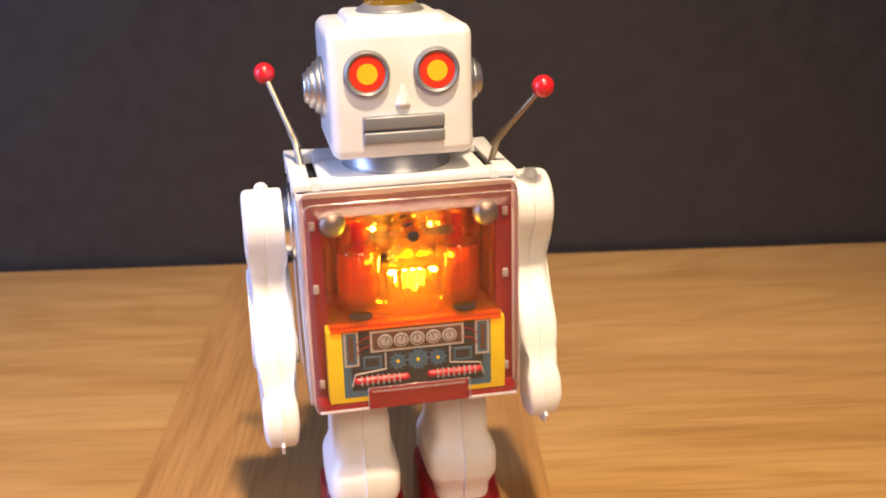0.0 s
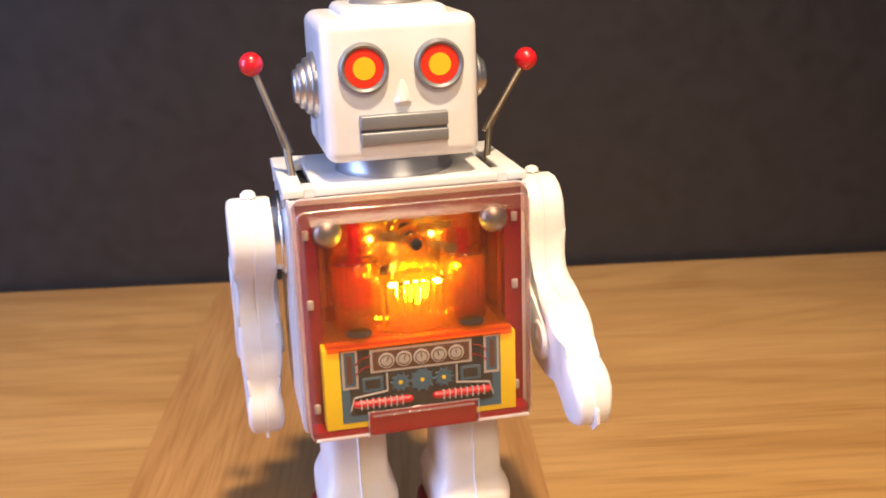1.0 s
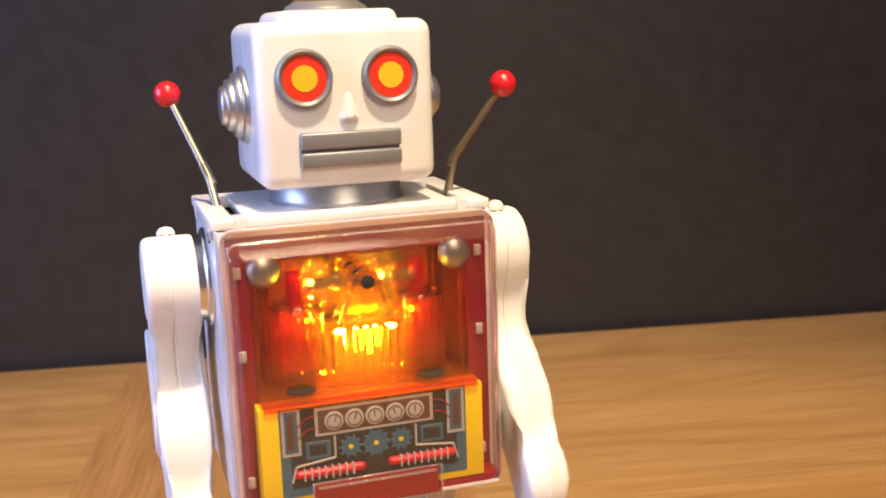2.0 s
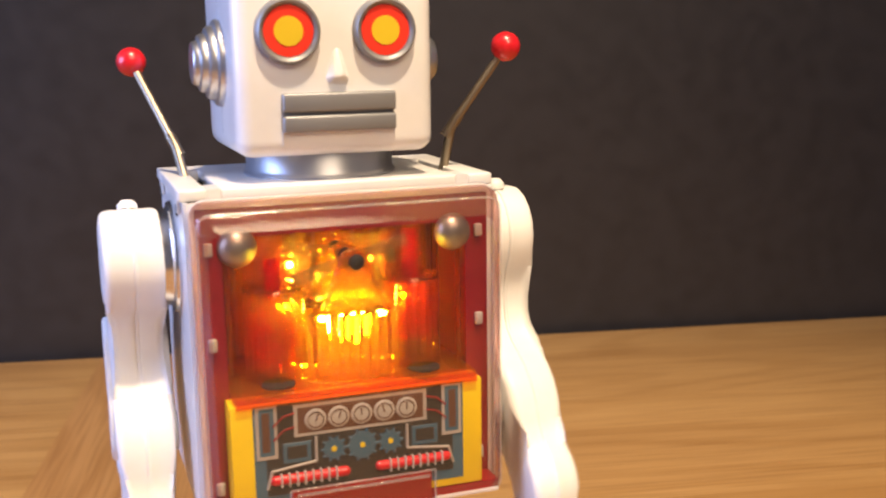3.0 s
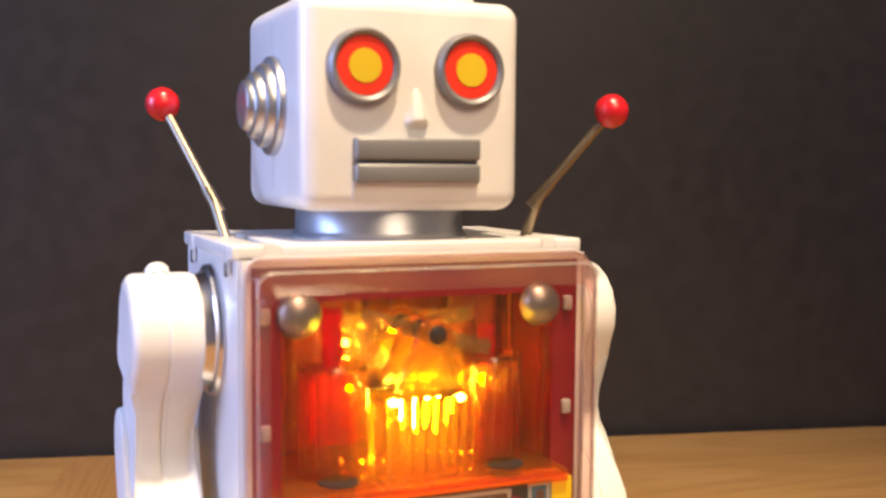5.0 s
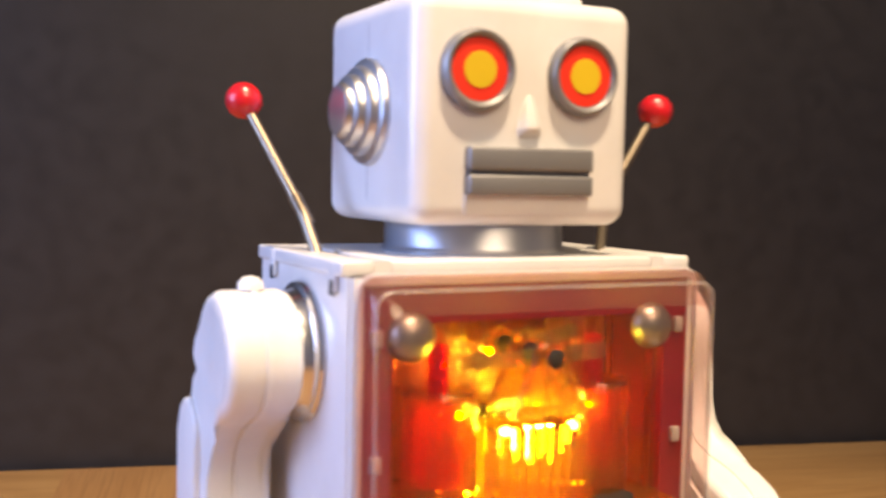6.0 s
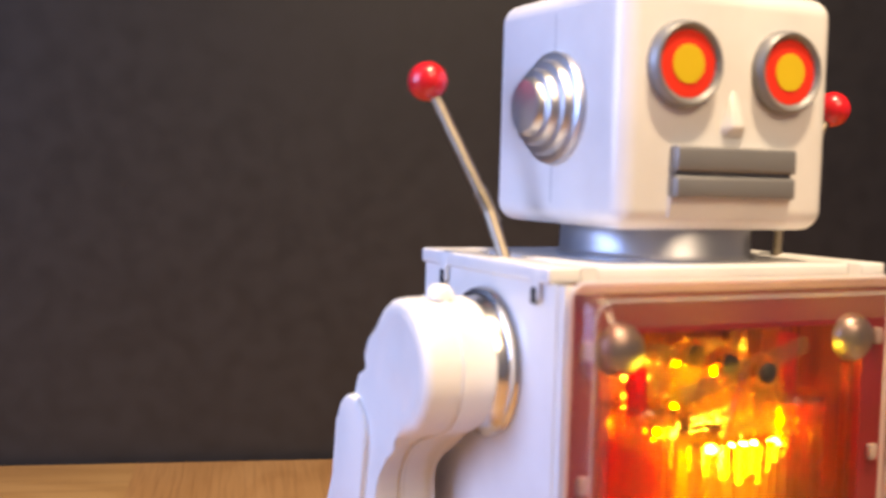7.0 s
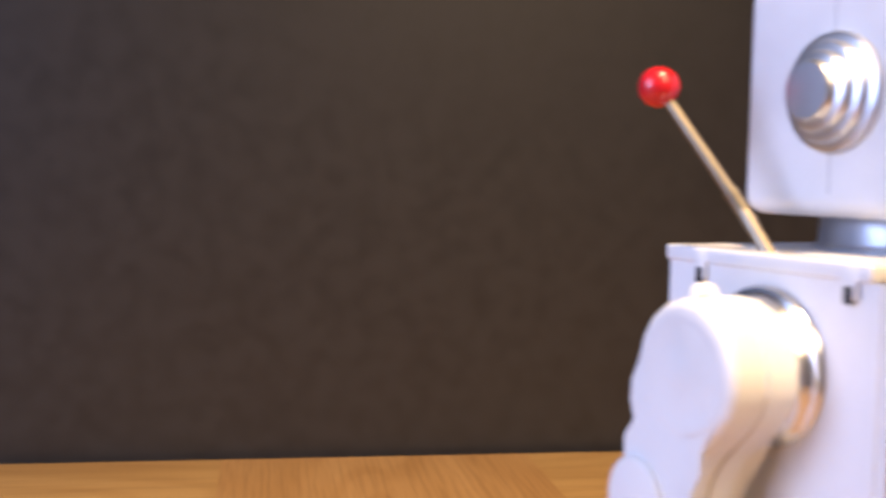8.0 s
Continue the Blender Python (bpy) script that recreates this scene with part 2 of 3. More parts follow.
def loft(sections, bm=None, seg=28, power=3.2):
    """Rounded sections (z, half x, y front, y back), stacked upwards."""
    out = bmesh.new()
    rings = []
    for z, hx, y0, y1 in sections:
        ring = []
        for i in range(seg):
            a = 2 * math.pi * i / seg
            c, s = math.cos(a), math.sin(a)
            c, s = (math.copysign(abs(c) ** (2 / power), c), math.copysign(abs(s) ** (2 / power), s))
            ring.append(out.verts.new((hx * c, (y0 + y1) / 2 + (y1 - y0) / 2 * s, z)))
        rings.append(ring)
    for a, b in zip(rings, rings[1:]):
        for i in range(seg):
            j = (i + 1) % seg
            out.faces.new((a[i], a[j], b[j], b[i]))
    out.faces.new(rings[0])
    out.faces.new(rings[-1])
    return out if bm is None else join(bm, out)


def outline_slab(points, x0, x1, bevel=0.0, bm=None, seg=3):
    """A closed outline in y and z, with a thickness from x0 to x1."""
    out = bmesh.new()
    a = [out.verts.new((x0, y, z)) for y, z in points]
    b = [out.verts.new((x1, y, z)) for y, z in points]
    out.faces.new(a)
    out.faces.new(b)
    for i in range(len(a)):
        j = (i + 1) % len(a)
        out.faces.new((a[i], a[j], b[j], b[i]))
    if bevel:
        rim = [e for e in out.edges if abs(e.verts[0].co.x - e.verts[1].co.x) < 1e-6]
        bmesh.ops.bevel(out, geom=rim, offset=bevel, segments=seg, affect="EDGES", profile=0.5)
    return out if bm is None else join(bm, out)


def ring_plate(outer, inner, y0, y1):
    """A plate in x and z with a rectangular opening."""
    out = bmesh.new()
    loops = []
    for y in (y0, y1):
        for x0, x1, z0, z1 in (outer, inner):
            loops.append([out.verts.new(p) for p in ((x0, y, z0), (x1, y, z0), (x1, y, z1), (x0, y, z1))])
    a, b, c, d = loops
    for u, v in ((a, b), (c, d), (a, c), (b, d)):
        for i in range(4):
            k = (i + 1) % 4
            out.faces.new((u[i], u[k], v[k], v[i]))
    return out


def rod(a, b, r, bm=None, seg=14, r2=None):
    a, b = Vector(a), Vector(b)
    out = bmesh.new()
    bmesh.ops.create_cone(out, cap_ends=True, segments=seg, radius1=r, radius2=r if r2 is None else r2, depth=(b - a).length)
    bmesh.ops.transform(out, matrix=Matrix.Translation((a + b) / 2) @ (b - a).to_track_quat("Z", "Y").to_matrix().to_4x4(), verts=out.verts)
    return out if bm is None else join(bm, out)


def ball(centre, r, bm=None, seg=28):
    out = bmesh.new()
    bmesh.ops.create_uvsphere(out, u_segments=seg, v_segments=seg // 2, radius=r, matrix=Matrix.Translation(centre))
    return out if bm is None else join(bm, out)


# ---- the room ----
def structure(name, bm, material, label, category):
    ob = part(name, bm, material, None, label, unit=1.0, smooth=False)
    return tagged(ob, label, category, kind="structure")


ROOM = pose(0, 0, 0, 0, 0, TURN)
BACK = EDGE + 0.012
FRONT, LEFT, RIGHT, TOP = -2.2, -2.0, 2.2, 1.75
wall_north = structure("wall_north", box(LEFT - 0.1, RIGHT + 0.1, BACK, BACK + 0.12, FLOOR, TOP), WALL, "matt charcoal painted wall behind the table", "wall")
wall_south = structure("wall_south", box(LEFT - 0.1, RIGHT + 0.1, FRONT - 0.12, FRONT, FLOOR, TOP), PLASTER, "plain pale plaster wall", "wall")
wall_east = structure("wall_east", box(RIGHT, RIGHT + 0.1, FRONT, BACK, FLOOR, TOP), PLASTER, "plain pale plaster wall at the far side", "wall")
west = box(LEFT - 0.1, LEFT, FRONT, -0.75, FLOOR, TOP)
box(LEFT - 0.1, LEFT, 0.35, BACK, FLOOR, TOP, bm=west)
box(LEFT - 0.1, LEFT, -0.75, 0.35, FLOOR, 0.1, bm=west)
box(LEFT - 0.1, LEFT, -0.75, 0.35, 1.4, TOP, bm=west)
wall_west = structure("wall_west", west, PLASTER, "plain pale plaster wall with a window opening", "wall")
floor = structure("floor", box(LEFT, RIGHT, FRONT, BACK, FLOOR - 0.1, FLOOR), BOARDS, "brown wooden floor under the table", "floor")
ceiling = structure("ceiling", box(LEFT - 0.1, RIGHT + 0.1, FRONT - 0.12, BACK + 0.12, TOP, TOP + 0.1), PLASTER, "plain pale plaster ceiling", "ceiling")
for ob in (wall_north, wall_south, wall_east, wall_west, floor, ceiling):
    ob.matrix_world = ROOM @ ob.matrix_world


# ---- the table ----
def build_table():
    table = tagged(new("table"), "oiled oak table with a cross board between its planks", "table")
    table.matrix_world = ROOM
    back = EDGE
    x1, x2, depth, rows = -0.1707, 0.0773, 1.05, 6
    w = depth / rows
    for side, (a, b) in enumerate(((-1.05, x1), (x2, 1.15))):
        for i in range(rows):
            y1 = back - i * w
            half = (b - a) / 2
            bm = box(-half , half , -w / 2 , w / 2 , -0.019, 0.0)
            part("plank", bm, OAK, table, at=((a + b) / 2, y1 - w / 2, 0.0), smooth=False, unit=1.0)
    n = 2
    ww = (x2 - x1) / n
    for i in range(n):
        bm = box(-ww / 2 , ww / 2 , -depth / 2, depth / 2, -0.019, 0.0)
        part("cross_board", bm, OAK_CROSS, table, at=(x1 + (i + 0.5) * ww, back - depth / 2, 0.0), smooth=False, unit=1.0)
    part("apron", box(-0.95, 1.05, back - depth + 0.08, back - 0.06, -0.09, -0.0195), OAK, table, smooth=False, unit=1.0)
    for x in (-0.93, 1.03):
        for y in (back - depth + 0.12, back - 0.1):
            part("leg", box(x - 0.035, x + 0.035, y - 0.035, y + 0.035, FLOOR, -0.09, bevel=0.003), OAK, table, smooth=False, unit=1.0)
    return table


table = build_table()

# ---- the robot: units of U, x to its left hand, y backwards, z up from the table ----
robot = tagged(new("toy_robot"), "white tin toy robot with red eyes and lit amber chest", "toy robot")
SHOULDER = (0, 38, 215)


def build_head():
    bm = box(-39.7, 39.7, 2.8, 77, 257.2, 329, bevel=6.5, seg=6)
    raised = box(-27, 27, 12, 67, 322, 333.6, bevel=4.5, seg=5)
    join(bm, raised)
    head = part("head", bm, WHITE, robot)
    seam = box(-39.76, -39.2, 38.8, 39.2, 264, 322)
    part("head_seam", seam, SEAM, head)
    nose = bmesh.new()
    pts = [(-0.8, 3.8, 302), (0.8, 3.8, 302), (5.4, 3.9, 287), (-5.4, 3.9, 287), (2.4, -0.4, 287.5), (-2.4, -0.4, 287.5), (-0.7, 2.2, 296), (0.7, 2.2, 296), (-4.2, 3.8, 284), (4.2, 3.8, 284)]
    bmesh.ops.convex_hull(nose, input=[nose.verts.new(p) for p in pts])
    bmesh.ops.bevel(nose, geom=list(nose.edges), offset=0.8, segments=2, affect="EDGES", profile=0.5)
    part("nose", nose, WHITE, head)
    for x in (-19, 19):
        rim = lathe([(12.6, 0), (12.9, 1), (12.6, 4), (12.2, 5.6), (11.4, 6.4), (10.4, 6.0), (9.8, 5.2), (9.7, 3.5)], axis="-y", centre=(x, 5.4, 305))
        eye = part("eye_rim", rim, GREY, head, "silver eye rim")
        part("iris", lathe([(9.6, 0), (9.6, 0.6), (0, 0.6)], axis="-y", centre=(x, 0.9, 305)), EYE_RED, head, "red printed eye disc")
        part("pupil", lathe([(5.6, 0), (5.6, 0.3), (0, 0.3)], axis="-y", centre=(x, 0.35, 305)), EYE_YELLOW, head, "yellow printed eye centre")
    part("upper_lip", box(-22.4, 22.4, -1, 6, 274.4, 281.8, bevel=1.0, seg=3), GREY, head, "silver mouth bar")
    part("lower_lip", box(-22.4, 22.4, -1, 6, 266.8, 273.2, bevel=1.0, seg=3), GREY, head, "silver mouth bar")
    part("mouth_gap", box(-21.8, 21.8, 1, 6, 272.5, 275), GREY, head)
    chin = bmesh.new()
    pts = [(x, y, z) for x in (-22.4, 22.4) for y, z in ((1.2, 267.0), (2.6, 260.6), (5, 260.6), (5, 267.0))]
    bmesh.ops.convex_hull(chin, input=[chin.verts.new(q) for q in pts])
    part("chin_plate", chin, WHITE, head, "white plate sloping in under the mouth", smooth=False)
    for s, ax in ((-1, "-x"), (1, "x")):
        prof = [(17.3, 0), (17.5, 1.3), (17.0, 2.6), (15.8, 3.2), (14.7, 3.3), (14.6, 4.8), (14.0, 5.8), (12.8, 6.2), (11.7, 6.3), (11.7, 7.7), (11.1, 8.8), (10.0, 9.2), (9.0, 9.4), (8.7, 10.9), (8.0, 11.6), (0, 11.8)]
        part("ear", lathe(prof, axis=ax, centre=(s * 39.3, 38, 293)), SILVER, head, "stepped silver ear cap")
    part("beacon_base", lathe([(19, 0), (19.2, 1.5), (18, 3), (16, 4), (15, 5)], centre=(0, 39, 332.6)), GREY, head, "silver beacon ring")
    ribs = bmesh.new()
    n = 48
    rings = []
    for z, r in ((0, 14.0), (17, 12.6), (20, 11.6), (22, 9)):
        rings.append([ribs.verts.new(((r + (0.5 if i % 2 else -0.3)) * math.cos(2 * math.pi * i / n), 39 + (r + (0.5 if i % 2 else -0.3)) * math.sin(2 * math.pi * i / n), 337 + z)) for i in range(n)])
    for a, b in zip(rings, rings[1:]):
        for i in range(n):
            ribs.faces.new((a[i], a[(i + 1) % n], b[(i + 1) % n], b[i]))
    ribs.faces.new(rings[-1])
    part("beacon", ribs, AMBER, head, "ribbed amber beacon")
    neck = lathe([(31.6, 0), (31.8, 0.8), (31.2, 1.7), (30.7, 2.4), (30.5, 9.4), (29.8, 10.8)], centre=(0, 38.5, 247.2), seg=64)
    part("neck", neck, NECK, robot, "round silver neck")
    return head


def build_torso():
    bm = box(-61.8, 61.8, -2, 81.6, 117, 242.6)
    bmesh.ops.delete(bm, geom=[f for f in bm.faces if f.normal.y < -0.9 or f.normal.z > 0.9], context="FACES")
    bmesh.ops.solidify(bm, geom=list(bm.faces), thickness=0.9)
    torso = part("torso", bm, WHITE, robot)
    # lid with two long slots for the aerials
    part("lid", box(-47.5, 47.5, 0.5, 82.4, 242.4, 247.2, bevel=0.9, seg=3), WHITE, torso)
    for s in (-1, 1):
        a, b = sorted((s * 52.5, s * 63.2))
        part("lid_edge", box(a, b, 0.5, 82.4, 242.4, 247.2, bevel=0.9, seg=3), WHITE, torso)
        a, b = sorted((s * 47.4, s * 52.6))
        part("lid_bridge", box(a, b, 0.6, 14, 242.6, 247.05), WHITE, torso)
        part("lid_bridge", box(a, b, 64, 82.3, 242.6, 247.05), WHITE, torso)
    # black sheet for the shade inside the lid's slots, not a part
    part("slot_shade", box(-56, 56, 4, 79, 240.2, 241.8), BLACK, torso)
    for s in (-1, 1):
        for y in (7.7, 65.8):
            tab = box(s * 62.7 - 0.7, s * 62.7 + 0.7, y - 2.6, y + 2.6, 237.6, 246.6, bevel=0.5, seg=2)
            part("lid_tab", tab, WHITE, torso)
            # a black block stands for the dark inside the open slot
            part("tab_slot", box(s * 63.3 - 0.3, s * 63.3 + 0.3, y - 1.5, y + 1.5, 236.6, 241.2, bevel=0.2, seg=1), BLACK, torso)
        ax = "x" if s > 0 else "-x"
        ring = lathe([(22.6, 0), (23.0, 1), (22.4, 2.2), (20.6, 2.6), (20.1, 3.2), (19.3, 6.4)], axis=ax, centre=(s * 61.7, 38, 215.5), seg=48)
        part("shoulder_ring", ring, CHROME, torso, "chrome shoulder ring")
    return torso


def build_chest(torso):
    # red pressed frame round the window, with pale clips and two steel domes
    part("front_border", ring_plate((-61.3, 61.3, 117.2, 242.6), (-58.4, 58.4, 119.2, 240.4), -5.2, -2.1), WHITE, torso, smooth=False)
    fr = ring_plate((-58.3, 58.3, 119.3, 240.3), (-49, 49, 166, 229), -5, -2.2)
    chest = part("chest_frame", fr, FRAME_RED, torso, "red tin chest frame", smooth=False)
    well = box(-51.5, 51.5, -2.2, 45, 159, 232.5)
    bmesh.ops.delete(well, geom=[f for f in well.faces if f.normal.y < -0.9], context="FACES")
    bmesh.ops.solidify(well, geom=list(well.faces), thickness=-0.9)
    part("engine_bay", well, BAY, torso, "dark red engine bay", smooth=False)
    for s in (-1, 1):
        part("bolt", lathe([(7.6, 0), (7.4, 1.3), (6.5, 3.3), (4.7, 4.9), (2.4, 5.8), (0, 6.0)], axis="-y", centre=(s * 43.3, -5, 225)), BOLT, torso, "domed steel bolt")
        for z in (225, 188, 130):
            part("clip", box(s * 54.2 - 1.7, s * 54.2 + 1.7, -7, -4.9, z - 2.6, z + 2.6, bevel=0.7, seg=2), PALE, torso, "small pale clip")
    # control panel box
    bm = box(-51, 51, -17, -5.1, 121.5, 166.2, bevel=0.8, seg=2)
    panel = part("control_panel", bm, YELLOW, robot, "yellow tin control panel with printed gauges")
    part("printed_ground", box(-42.5, 42.5, -17.3, -16.9, 125, 165.6), BLUE, panel, "blue and dark printed ground", smooth=False)
    f = -17.3

    def plate(x0, x1, z0, z1, mat, d=0.25, name="printed_plate", label=""):
        return part(name, box(x0, x1, f - d, f + 0.05, z0, z1, bevel=min(d * 0.5, 0.2), seg=1), mat, panel, label, smooth=False)

    plate(-38, 38, 129, 165.2, NIGHT)
    plate(-27, 27, 151.6, 164.6, PALE, 0.4)
    plate(-25.6, 25.6, 152.8, 163.4, BROWN, 0.5)
    for i in range(5):
        x = -18.4 + 9.2 * i
        part("gauge", lathe([(4.3, 0), (4.3, 0.5), (3.7, 0.7), (0, 0.7)], axis="-y", centre=(x, f - 0.3, 158), seg=28), PALE, panel, "round pale gauge")
        part("gauge_ring", lathe([(3.3, 0), (3.3, 0.25), (2.9, 0.25), (2.9, 0.0)], axis="-y", centre=(x, f - 1.0, 158), seg=28, caps=False), BROWN, panel)
        part("needle", rod((x, f - 1.2, 157.6), (x + random.uniform(-1.5, 1.5), f - 1.2, 160.2), 0.28, seg=6), BROWN, panel)
    for s in (-1, 1):
        plate(s * 37.5 - 4.2, s * 37.5 + 4.2, 144, 165.4, PALE, 0.4)
        plate(s * 37.5 - 3.0, s * 37.5 + 3.0, 145.4, 164.6, BLUE, 0.5)
        plate(s * 37.8 - 1.6, s * 37.8 + 1.6, 147, 163, BROWN, 0.6)
        plate(s * 26 - 5.5, s * 26 + 5.5, 141.5, 149.6, BLUE, 0.4)
        plate(s * 26 - 4, s * 26 + 4, 143, 148.4, NIGHT, 0.5)
        for dz in (155, 160.5):
            wire = rod((s * 26.5, f - 0.5, dz + 1), (s * 31, f - 0.5, dz), 0.35, seg=6)
            rod((s * 31, f - 0.5, dz), (s * 35, f - 0.6, dz - 3.5), 0.35, bm=wire, seg=6)
            part("wire", wire, RED_TIN, panel, "thin red printed wire")
        pipe = rod((s * 18.5, f - 0.4, 151), (s * 18.5, f - 0.4, 141), 0.55, seg=6)
        rod((s * 18.5, f - 0.4, 141), (s * 36, f - 0.4, 139), 0.55, bm=pipe, seg=6)
        rod((s * 36, f - 0.4, 139), (s * 38, f - 0.4, 132), 0.55, bm=pipe, seg=6)
        part("pipe", pipe, PALE, panel, "pale printed pipe")
        coil = rod((s * 7, f - 0.4, 135.2), (s * 35, f - 0.4, 135.2), 2.0, seg=12)
        ball((s * 7, f - 0.4, 135.2), 2.0, bm=coil, seg=10)
        ball((s * 35, f - 0.4, 135.2), 2.0, bm=coil, seg=10)
        part("coil", coil, RED, panel, "red printed coil")
        for i in range(8):
            x = s * (11 + 3.1 * i)
            plate(x - 0.35, x + 0.35, 132.6, 138.0, PALE, 2.6, "coil_ring")
    for x, r in ((-11.5, 4.2), (0, 5.6), (11.5, 4.2)):
        gear = lathe([(r, 0), (r, 0.4), (0, 0.4)], axis="-y", centre=(x, f - 0.2, 145), seg=20)
        for i in range(10):
            a = i * math.pi / 5
            rod((x + r * 0.9 * math.cos(a), f - 0.4, 145 + r * 0.9 * math.sin(a)), (x + (r + 1.1) * math.cos(a), f - 0.4, 145 + (r + 1.1) * math.sin(a)), 0.5, bm=gear, seg=6)
        part("gear", gear, BLUE, panel, "blue printed gear")
        part("gear_hub", lathe([(1.1, 0), (1.1, 0.3), (0, 0.3)], axis="-y", centre=(x, f - 0.6, 145), seg=14), EYE_YELLOW, panel)
    # red plinth in the notch below
    part("notch_plate", box(-28.8, 28.8, -18.0, -5.1, 116.5, 130.5, bevel=0.6, seg=1), TRAY, torso, "red tin lip under the control panel")
    part("tray", box(-58.5, 58.5, -16.5, -5.1, 116.2, 121.4, bevel=0.5, seg=1), TRAY, torso, "red tin tray under the control panel")
    # clear moulded cover
    bm = bmesh.new()
    prof = [(-60.5, 60.5, -2.2, 115.5, 243.5), (-60.3, 60.3, -12, 115.7, 243.0), (-59.0, 59.0, -17, 117.0, 239.0), (-56.0, 56.0, -19.6, 119.0, 233.0)]
    rings = []
    for x0, x1, y, z0, z1 in prof:
        ring = []
        for cx, cz, a0 in ((x1 - 5, z1 - 5, 0), (x0 + 5, z1 - 5, 90), (x0 + 5, z0 + 5, 180), (x1 - 5, z0 + 5, 270)):
            for k in range(5):
                a = radians(a0 + 22.5 * k)
                ring.append(bm.verts.new((cx + 5 * math.cos(a), y, cz + 5 * math.sin(a))))
        rings.append(ring)
    for a, b in zip(rings, rings[1:]):
        for i in range(len(a)):
            bm.faces.new((a[i], a[(i + 1) % len(a)], b[(i + 1) % len(a)], b[i]))
    cover = part("chest_cover", bm, HAZED_RIM, torso, "clear moulded plastic chest cover")
    pane = bmesh.new()
    x0, x1, y, z0, z1 = prof[-1]
    face = [pane.verts.new((cx + 5 * math.cos(radians(a0 + 22.5 * k)), y, cz + 5 * math.sin(radians(a0 + 22.5 * k))))
            for cx, cz, a0 in ((x1 - 5, z1 - 5, 0), (x0 + 5, z1 - 5, 90), (x0 + 5, z0 + 5, 180), (x1 - 5, z0 + 5, 270)) for k in range(5)]
    pane.faces.new(face)
    part("front_pane", pane, CLEAR, torso, "clear front pane of the chest cover")
    # the flange's rods are whitish, for the highlight it catches
    edge = bmesh.new()
    path = []
    for cx, cz, a0 in ((55, 238, 0), (-55, 238, 90), (-55, 121, 180), (55, 121, 270)):
        for k in range(6):
            a = radians(a0 + 18 * k)
            path.append(Vector((cx + 5.6 * math.cos(a), -6.5, cz + 5.6 * math.sin(a))))
    for a, b in zip(path, path[1:] + path[:1]):
        if abs(a.z - b.z) < 1 and a.z < 150:      # the lower edge leaves the notch free
            rod(a, (-29.5, a.y, a.z), 0.6, bm=edge, seg=8)
            rod((29.5, a.y, a.z), b, 0.6, bm=edge, seg=8)
        else:
            rod(a, b, 0.6, bm=edge, seg=8)
    part("cover_flange", edge, GLINT_EDGE, torso, "clear plastic flange with a whitish painted highlight")
    # a second whitish line for the highlight round the cover's front
    front = bmesh.new()
    path = []
    for cx, cz, a0 in ((54, 234.6, 0), (-54, 234.6, 90), (-54, 121.6, 180), (54, 121.6, 270)):
        for k in range(6):
            a = radians(a0 + 18 * k)
            path.append(Vector((cx + 5.2 * math.cos(a), -17.0, cz + 5.2 * math.sin(a))))
    for a, b in zip(path, path[1:] + path[:1]):
        if not (abs(a.z - b.z) < 1 and a.z < 150):
            rod(a, b, 0.55, bm=front, seg=8)
    part("front_edge_glint", front, GLINT_LIP, torso, "whitish painted highlight on the rounded front edge of the cover")
    # whitish rods in place of the highlight along the lower edge
    low = rod((-57, -19.2, 118.2), (-29.5, -19.2, 118.2), 0.95, seg=8)
    part("lower_edge_glint", low, GLINT_EDGE, torso)
    low = rod((29.5, -19.2, 118.2), (57, -19.2, 118.2), 0.95, seg=8)
    part("lower_edge_glint", low, GLINT_EDGE, torso)
    # its notch rim, with a whitish rod for the highlight along it
    rim = rod((-29.5, -19.8, 116), (-29.5, -19.8, 130.8), 0.5, seg=8)
    rod((29.5, -19.8, 116), (29.5, -19.8, 130.8), 0.5, bm=rim, seg=8)
    rod((-29.5, -19.8, 130.8), (29.5, -19.8, 130.8), 0.5, bm=rim, seg=8)
    rod((-27, -19.6, 128.4), (27, -19.6, 128.4), 0.75, bm=rim, seg=8)
    part("cover_notch_rim", rim, GLINT_LIP, torso, "clear raised rim with a whitish painted highlight")


